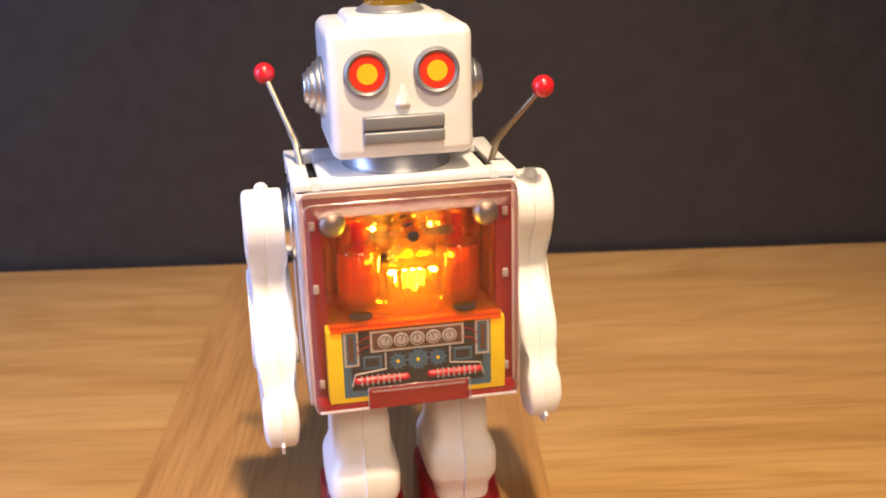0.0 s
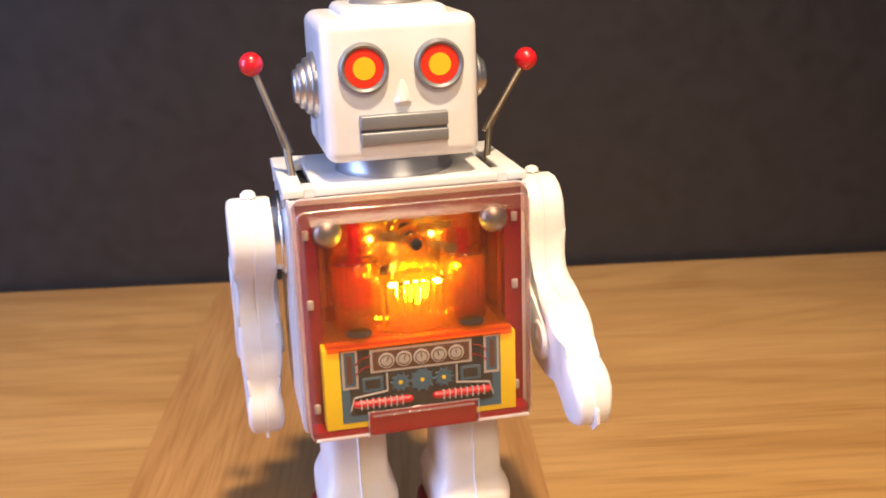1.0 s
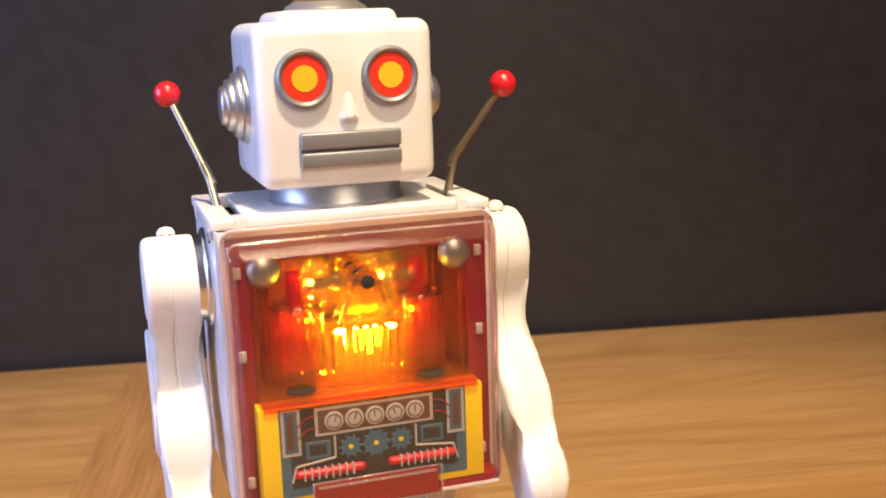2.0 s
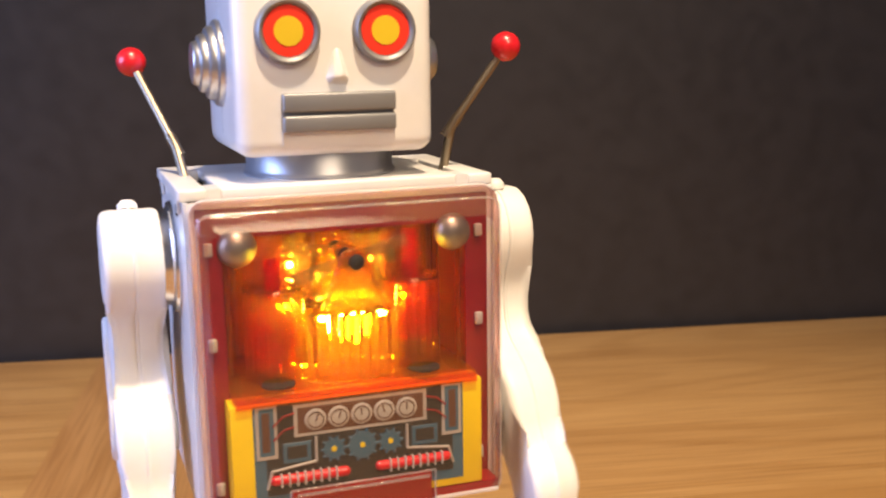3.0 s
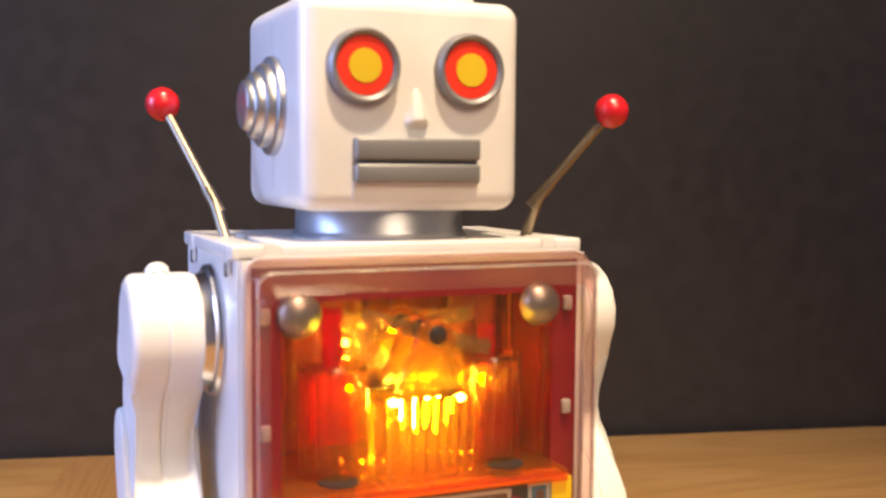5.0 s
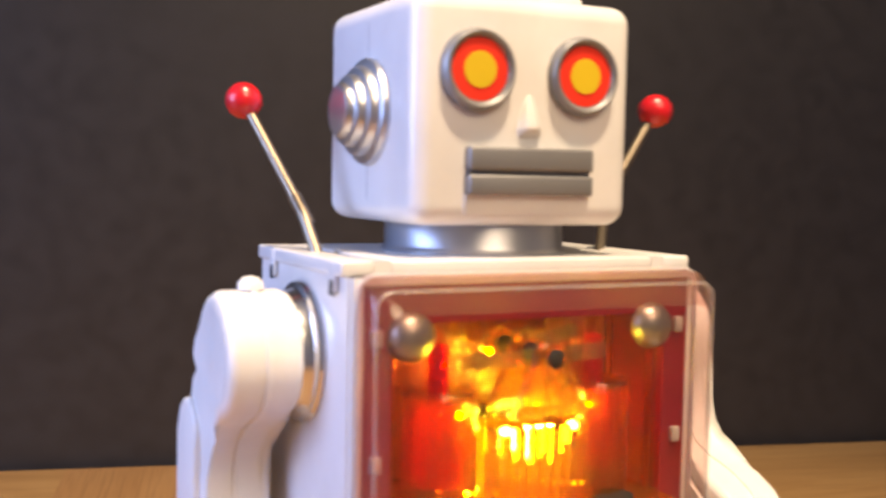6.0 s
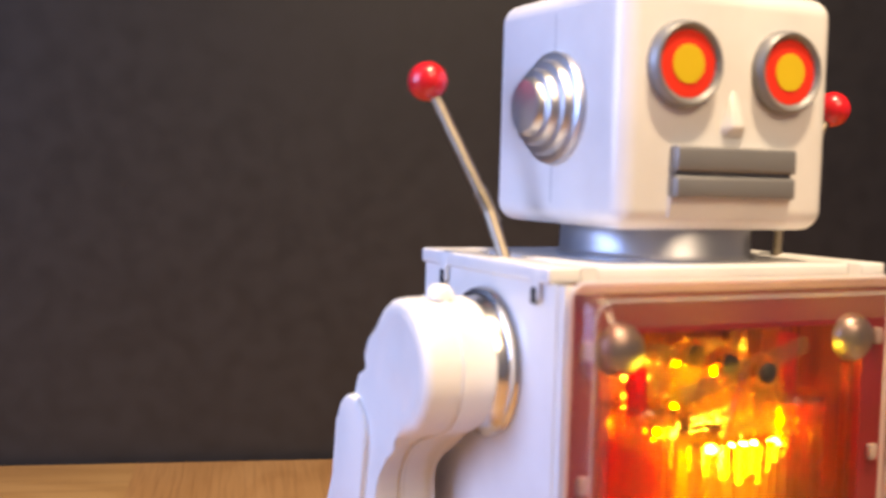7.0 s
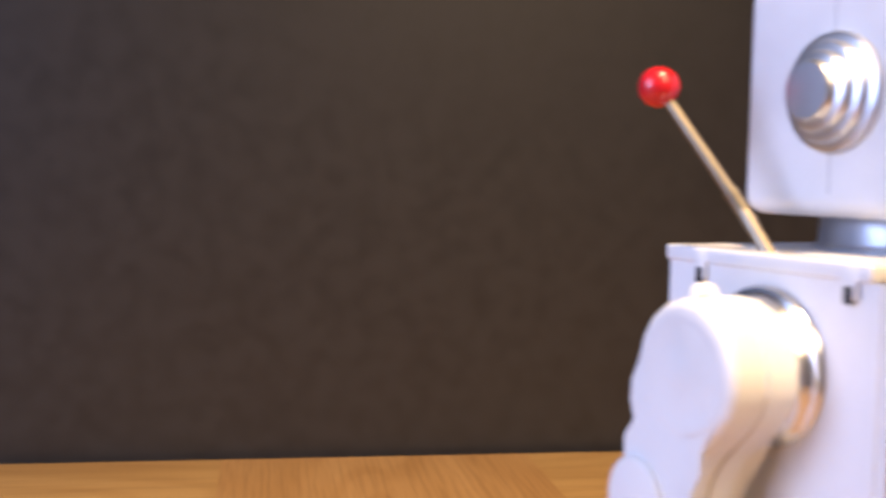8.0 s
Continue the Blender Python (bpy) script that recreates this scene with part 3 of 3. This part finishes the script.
def build_engine(torso):
    part("engine_floor", box(-49, 49, -17.2, 42, 166.4, 169.5, bevel=1, seg=2), AMBER_FLOOR, torso, "orange translucent engine floor")
    part("floor_lip", box(-48.6, 48.6, -18.6, -17.4, 165.3, 169.2, bevel=0.4, seg=2), AMBER_FLOOR, torso, "glowing orange front lip of the engine floor")
    for i in range(9):
        x = -16 + 4 * i
        y = -12 + 0.022 * x * x
        part("flute", rod((x, y, 169.6), (x, y, 196), 1.95, seg=16), AMBER_GLASS, torso)
    part("block_core", box(-15, 15, -3, 24, 169.6, 193, bevel=2, seg=2), AMBER, torso, "amber engine block")
    part("block_head", box(-17, 17, 4, 28, 196.2, 198.6, bevel=1, seg=2), AMBER_GLASS, torso, "amber block head")
    for s in (-1, 1):
        part("cylinder", lathe([(11.4, 0), (11.4, 33), (11.8, 34.5), (11.2, 35.5), (9.8, 35.5), (9.8, 2)], centre=(s * 28.5, 6, 169.6), seg=36), AMBER_DEEP, torso, "orange translucent cylinder")
        part("cylinder_lip", lathe([(11.9, 0), (12.3, 0.8), (11.9, 1.6), (9.6, 1.6), (9.6, 0)], centre=(s * 28.5, 6, 205.2), seg=36), AMBER_GLASS, torso, "amber cylinder lip")
        part("cylinder_foot", lathe([(6.6, 0), (6.6, 0.7), (0, 0.7)], centre=(s * 30, -6, 169.6), seg=24), BLACK, torso)
        part("sleeve", lathe([(9, 0), (9, 24), (8.2, 24), (8.2, 0)], centre=(s * 29, 20, 206), seg=28), ROSE, torso, "clear pinkish sleeve")
        # drawn as an amber strip: the gold highlight along the casing's edge
        part("strip", box(s * 47.2 - 0.7, s * 47.2 + 0.7, -1.5, 1, 169.6, 226), AMBER_FLOOR, torso, "thin amber strip for the casing edge highlight")
        part("rear_cylinder", lathe([(9, 0), (9, 48), (7, 50), (0, 50)], centre=(s * 17, 32, 169.6), seg=24), ROSE, torso, "clear pinkish rear tube")
        part("mirror_strip", box(s * 44 - 1.2, s * 44 + 1.2, 18, 20, 169.6, 229), AMBER_GLASS, torso, "amber upright strip")
    # row of tubes added so the upper window shows gold light streaks
    for i in range(11):
        x = -43 + 8.6 * i
        part("streak_tube", rod((x, 38, 169.6), (x, 38, 229), 3.6, seg=16), AMBER_GLASS, torso, "amber tube added for gold light streaks")
    for x in (-22, -13, 13, 22):
        part("front_tube", rod((x, 16, 197.2), (x, 16, 222 - 0.2 * abs(x)), 3.0, seg=16), ROSE, torso, "clear pinkish tube")
    # added glow points: the engine's single lamp is spread over these
    for x, y, z, r in ((0, 25, 214, 1.2), (-17.5, 6, 172.5, 0.8), (17.5, 6, 172.5, 0.8), (-12, -8, 195, 1.1), (12, -8, 195, 1.1), (-24, 1, 199, 1.1), (24, 1, 199, 1.1), (-17, 27, 210, 1.4), (17, 27, 210, 1.4)):
        part("glow_bead", ball((x, y, z), r, seg=14), LED_GLOW, torso, "amber glow point added to spread the engine lamp")


    # glowing rods added to draw the lamp's bright streaks in the flutes
    for x, r, z0 in ((-9.5, 0.6, 189), (-4, 0.8, 186), (0.5, 0.9, 184), (4.5, 0.8, 187), (10, 0.6, 190)):
        part("streak_glow_rod", rod((x, -7.5, z0), (x, -7.5, 195.5), r, seg=10), LED_GLOW, torso, "glowing rod added for bright streaks in the flutes")
    # thin amber rods added to draw gold light streaks down the cylinders
    for s in (-1, 1):
        for k in range(9):
            a = radians(-170 + 20 * k)
            x, y = s * 28.5 + 11.6 * math.cos(a), 6 + 11.6 * math.sin(a)
            part("streak_rib", rod((x, y, 169.6), (x, y, 205), 0.75, seg=8), AMBER_GLASS, torso)


def build_piston(x):
    bm = lathe([(7.6, 0), (8.0, 1), (8.0, 22), (6.6, 24), (3.4, 25), (3.2, 44), (0, 44.5)], seg=28)
    return part("piston", bm, RUBY, robot, "ruby red translucent piston", at=(x, 6, 176))


def build_bracket(torso, y):
    bm = outline_slab([(-12.5, 0), (12.5, 0), (5.6, 17), (4.6, 21), (0, 23), (-4.6, 21), (-5.6, 17)], -0.7, 0.7, 0.3)
    bmesh.ops.rotate(bm, matrix=Matrix.Rotation(radians(90), 3, "Z"), verts=bm.verts)
    part("bracket", bm, AMBER_PLATE, torso, "amber engine bracket", at=(0, y, 199.5))
    rim = [(-12.5, 0), (-5.6, 17), (-4.6, 21), (0, 23), (4.6, 21), (5.6, 17), (12.5, 0)]
    for (xa, za), (xb, zb) in zip(rim, rim[1:]):
        part("bracket_rim", rod((xa, y, 199.5 + za), (xb, y, 199.5 + zb), 1.1, seg=12), AMBER_GLASS, torso)
    part("hub", lathe([(4.4, 0), (4.4, 2.4), (3.2, 2.8), (3.1, 0)], axis="-y", centre=(0, y - 0.6, 218), seg=24, caps=False), AMBER_GLASS, torso)
    part("pin", lathe([(3.0, 0), (3.0, 2.2), (2.2, 2.8), (0, 2.8)], axis="-y", centre=(0, y - 1.2, 218), seg=18), BLACK, torso, "black pivot pin")


def build_rocker(y):
    bm = box(-24, 24, -0.8, 0.8, -2.6, 2.6, bevel=0.7, seg=2)
    return part("rocker", bm, CLEAR_GREY, robot, "clear plastic rocker bar", at=(0, y, 217.5))


BEND = radians(38)
ARM_X = 79


def arm_outline(grow=0.0):
    """Shoulder disc, short upper arm, round elbow lobe, wrist and fist, seen from the side (the front is -y)."""
    # along the arm: y, z, half width, share of the elbow's bend
    spine = ((1, -10, 19.2, 0), (3, -17, 16, 0), (4.5, -21, 14, 0), (5, -29, 12, 0), (6, -37, 12.4, 0),
             (8, -45, 15, 0.1), (5.5, -54, 19, 0.4), (-0.5, -62, 20.5, 0.7), (-9, -69, 20, 0.95), (-17, -77, 19.4, 1.05), (-22, -84, 17.4, 1.05),
             (-26, -90, 13.2, 1.05), (-28.5, -94.5, 10.8, 1.05), (-31, -98, 12.4, 1.05), (-33.5, -103, 15, 1.0),
             (-37, -109, 15.4, 0.95), (-40, -115, 13.4, 0.9), (-42.5, -120, 9.4, 0.85), (-44, -124, 4, 0.8))
    front, back = [], []
    for y, z, w, k in spine:
        a = BEND * k
        front.append((y - (w + grow) * math.cos(a), z + (w + grow) * math.sin(a)))
        back.append((y + (w + grow) * math.cos(a), z - (w + grow) * math.sin(a)))
    top = [((21.8 + grow) * math.cos(radians(a)), (21.8 + grow) * math.sin(radians(a))) for a in range(-10, 191, 20)]
    ring = top + front + back[::-1]
    for _ in range(2):   # ease the corners between the lobes
        ring = [tuple(0.2 * a + 0.6 * b + 0.2 * c for a, b, c in zip(ring[i - 1], ring[i], ring[(i + 1) % len(ring)])) for i in range(len(ring))]
    return ring


def arm_fullness(y, z):
    """How wide the arm is across, by the way along it: steps at the shoulder disc, the elbow lobe, the wrist and the fist."""
    bent = min(1.0, max(0.0, (-z - 38) / 22))
    along = -z * (1 - bent) + (-y * math.sin(BEND) - z * math.cos(BEND)) * bent
    return float(np.interp(along, (-30, 16, 19.5, 36, 44, 56, 76, 85, 91, 95, 103, 115, 125, 130), (1.0, 1.0, 0.85, 0.80, 0.84, 0.98, 0.98, 0.82, 0.70, 0.72, 0.86, 0.86, 0.66, 0.5)))


def build_arm(s):
    bm = outline_slab(arm_outline(), -12, 12, 3.4, seg=4)
    for v in bm.verts:
        v.co.x *= arm_fullness(v.co.y, v.co.z)
    arm = part("arm", bm, PLASTIC, robot, "white plastic swinging arm", at=(s * ARM_X, SHOULDER[1], SHOULDER[2]))
    part("seam_ridge", outline_slab(arm_outline(0.8), -0.7, 0.7, 0.25, seg=1), PLASTIC, arm)
    # the forearm's shell: a rounded plate that stands proud of the upper arm on both faces
    way = Vector((-19, -30)).normalized()
    side = Vector((way.y, -way.x))
    shell = [Vector((9, -43)) + 12.5 * (math.cos(radians(a)) * side - math.sin(radians(a)) * way) for a in range(0, 181, 15)]
    shell += [Vector((-10, -73)) + 12.5 * (math.cos(radians(a)) * side - math.sin(radians(a)) * way) for a in range(180, 361, 15)]
    part("forearm_shell", outline_slab(shell, -12.8, 12.8, 1.4), PLASTIC, arm)
    fin = outline_slab([(-34, -124), (-39, -127.5), (-47, -125.5), (-51, -119), (-43, -114), (-35, -117)], -1.0, 1.0, 0.5, seg=2)
    part("finger_fin", fin, PLASTIC, arm)
    nub = lathe([(4.2, 0), (4.0, 2), (2.6, 3.6), (0, 4.2)], centre=(0, 0, 21.0), seg=16)
    bmesh.ops.rotate(nub, matrix=Matrix.Rotation(radians(18 if s > 0 else -32), 3, "X"), verts=nub.verts)
    part("nub", nub, PLASTIC, arm)
    for y, z, r, x in ((0, 0, 16.5, 11.8), (-12, -74, 9.5, 12.7)):
        for o in (-1, 1):
            k = 0.35 if o == s else 1.0   # the outer faces are flatter
            ring = [(r, 0), (r, 0.9 * k), (r - 1.2, 1.3 * k), (r - 3, 0.5 * k), (5, 0.4 * k), (3.6, 1.3 * k), (0, 1.6 * k)]
            part("disc", lathe(ring, axis="x" if o > 0 else "-x", centre=(o * x, y, z), seg=36), PLASTIC, arm, "raised round boss")
    return arm


def build_aerial(s):
    """A rod through the lid's slot: from under the lid to the ball, which sits on the shoulder's shaft line."""
    if s > 0:  # bent outwards above the lid
        foot, knee, top = Vector((-2.5, 0, 18)), Vector((2.2, 0, 50)), Vector((25.2, 0, 84))
    else:      # nearly straight, leaning back
        foot, knee, top = Vector((0.5, -4, 20)), Vector((-3, 12, 46)), Vector((-17, 30.8, 84.6))
    up = (top - knee).normalized()
    bm = rod(foot, knee, 2.0)
    rod(knee, top - up * 4, 1.85, bm=bm, r2=1.7)
    ball(knee, 2.0, bm=bm, seg=12)
    aerial = part("aerial", bm, STEEL, robot, "bent metal aerial" if s > 0 else "straight metal aerial leaning back", at=(s * 54, SHOULDER[1], SHOULDER[2]))
    spring = bmesh.new()
    for i in range(9):
        a = knee + up * (1.3 * i - 5)
        rod(a, a + up * 0.75, 2.35, bm=spring)
    part("spring", spring, STEEL, aerial, "fine steel spring coil")
    part("aerial_tip", ball(top, 6.3), RED, aerial, "glossy red ball")
    return aerial


LEG_X = 31.5


def build_leg(s):
    form = [(12, 17.6, 9, 60), (36, 18.0, 8, 60), (38, 18.2, 7.6, 60.4), (45, 21.4, 4.4, 63.6), (48, 22.4, 3.4, 64.6), (60, 22.6, 3, 65), (63, 22.0, 3.8, 64.2), (71, 18.4, 7.6, 61.2), (73, 18.0, 8.4, 60.8), (94, 17.6, 9.4, 59), (96, 17.0, 10, 58.6), (118, 16.4, 11, 57)]
    leg = part("leg", loft(form, power=5.2), PLASTIC, robot, "white plastic leg", at=(s * LEG_X, 0, 0))
    ridge = loft([(z, 1.2, y0 - 1.8, y1 + 1.4) for z, w, y0, y1 in form])
    part("seam_ridge", ridge, PLASTIC, leg)
    shoe = loft([(0, 26, -20, 72), (2, 27, -21, 73), (12, 27, -20, 73), (18, 26.6, -12, 72), (28, 26, 6, 70), (37, 25.4, 20, 68), (41, 24.8, 27, 66)], power=3.5)
    part("shoe", shoe, RED_TIN, leg, "red tin shoe with a high heel cup")
    return leg


build_head()
torso = build_torso()
build_chest(torso)
build_engine(torso)
PISTONS = [build_piston(x) for x in (-28.5, 28.5)]
for y in (-13.5, 2, 18):
    build_bracket(torso, y)
ROCKER_Y = (-8, 8)
ROCKERS = [build_rocker(y) for y in ROCKER_Y]
ARMS = [build_arm(-1), build_arm(1)]
AERIALS = [build_aerial(-1), build_aerial(1)]
LEGS = [build_leg(-1), build_leg(1)]


# ---- what moves ----
def beat(t, peak=0.906):
    return math.cos(2 * math.pi * (t - peak) / 1.596)


# what the loose linkage adds to the even swing, in degrees: seconds and the right, then the left aerial
PLAY_TIMES = (0, 0.5, 1, 1.5, 1.7, 2.8, 3, 3.5, 4, 4.2, 4.4, 5.2, 5.3, 5.5, 6, 6.5, 7, 7.5, 7.6, 8)
RIGHT_PLAY = (2.0, 0.3, 3.0, -1.2, 0.0, -2.3, -1.7, 3.8, 2.6, 0.5, 0.0, 0.0, -2.1, -0.2, -1.4, -0.3, 0.2, 0.0, 0.0, 0.0)
LEFT_PLAY = (1.7, -3.1, 6.5, -1.7, 0.0, -1.9, -6.3, 0.8, 3.5, 2.1, 0.0, 0.0, -0.7, 4.9, -6.9, 1.4, -0.1, 3.8, -1.8, 1.0)


def right_swing(t):
    return 4.7 - 18.4 * beat(t) + float(np.interp(t, PLAY_TIMES, RIGHT_PLAY))


def left_swing(t):
    return -20.2 + 8.0 * beat(t) + float(np.interp(t, PLAY_TIMES, LEFT_PLAY))


def motions():
    times = [0.1 * i for i in range(81)]
    walk(robot, [(t, pose(x, y, 0, 0, 0, turn)) for t, x, y, turn in STEPS])
    y, z = SHOULDER[1] * U, SHOULDER[2] * U
    for s, arm, aerial, leg in zip((-1, 1), ARMS, AERIALS, LEGS):
        ax, lx = s * ARM_X * U, s * 54 * U
        # the arm and the aerial of one side sit on one shaft; the other arm hangs looser as the walk goes on
        walk(arm, [(t, pose(ax, y, z, right_swing(t) - 21 if s > 0 else 14.5 + 2.3 * t + (15.5 + 0.5 * t) * beat(t, 0.88))) for t in times])
        walk(aerial, [(t, pose(lx, y, z, right_swing(t) if s > 0 else left_swing(t) + 20)) for t in times])
        walk(leg, [(t, pose(s * LEG_X * U, -s * 6 * U * beat(t), 0)) for t in times])
    for p, s in zip(PISTONS, (-1, 1)):
        walk(p, [(t, pose(s * 28.5 * U, 6 * U, (177 - 4 * s * math.sin(2 * math.pi * t / 0.798)) * U)) for t in times])
    for k, rocker in enumerate(ROCKERS):
        walk(rocker, [(t, pose(0, ROCKER_Y[k] * U, 217.5 * U, 0, 16 * math.sin(2 * math.pi * t / 0.798 + 2.1 * k), 0)) for t in times])


motions()
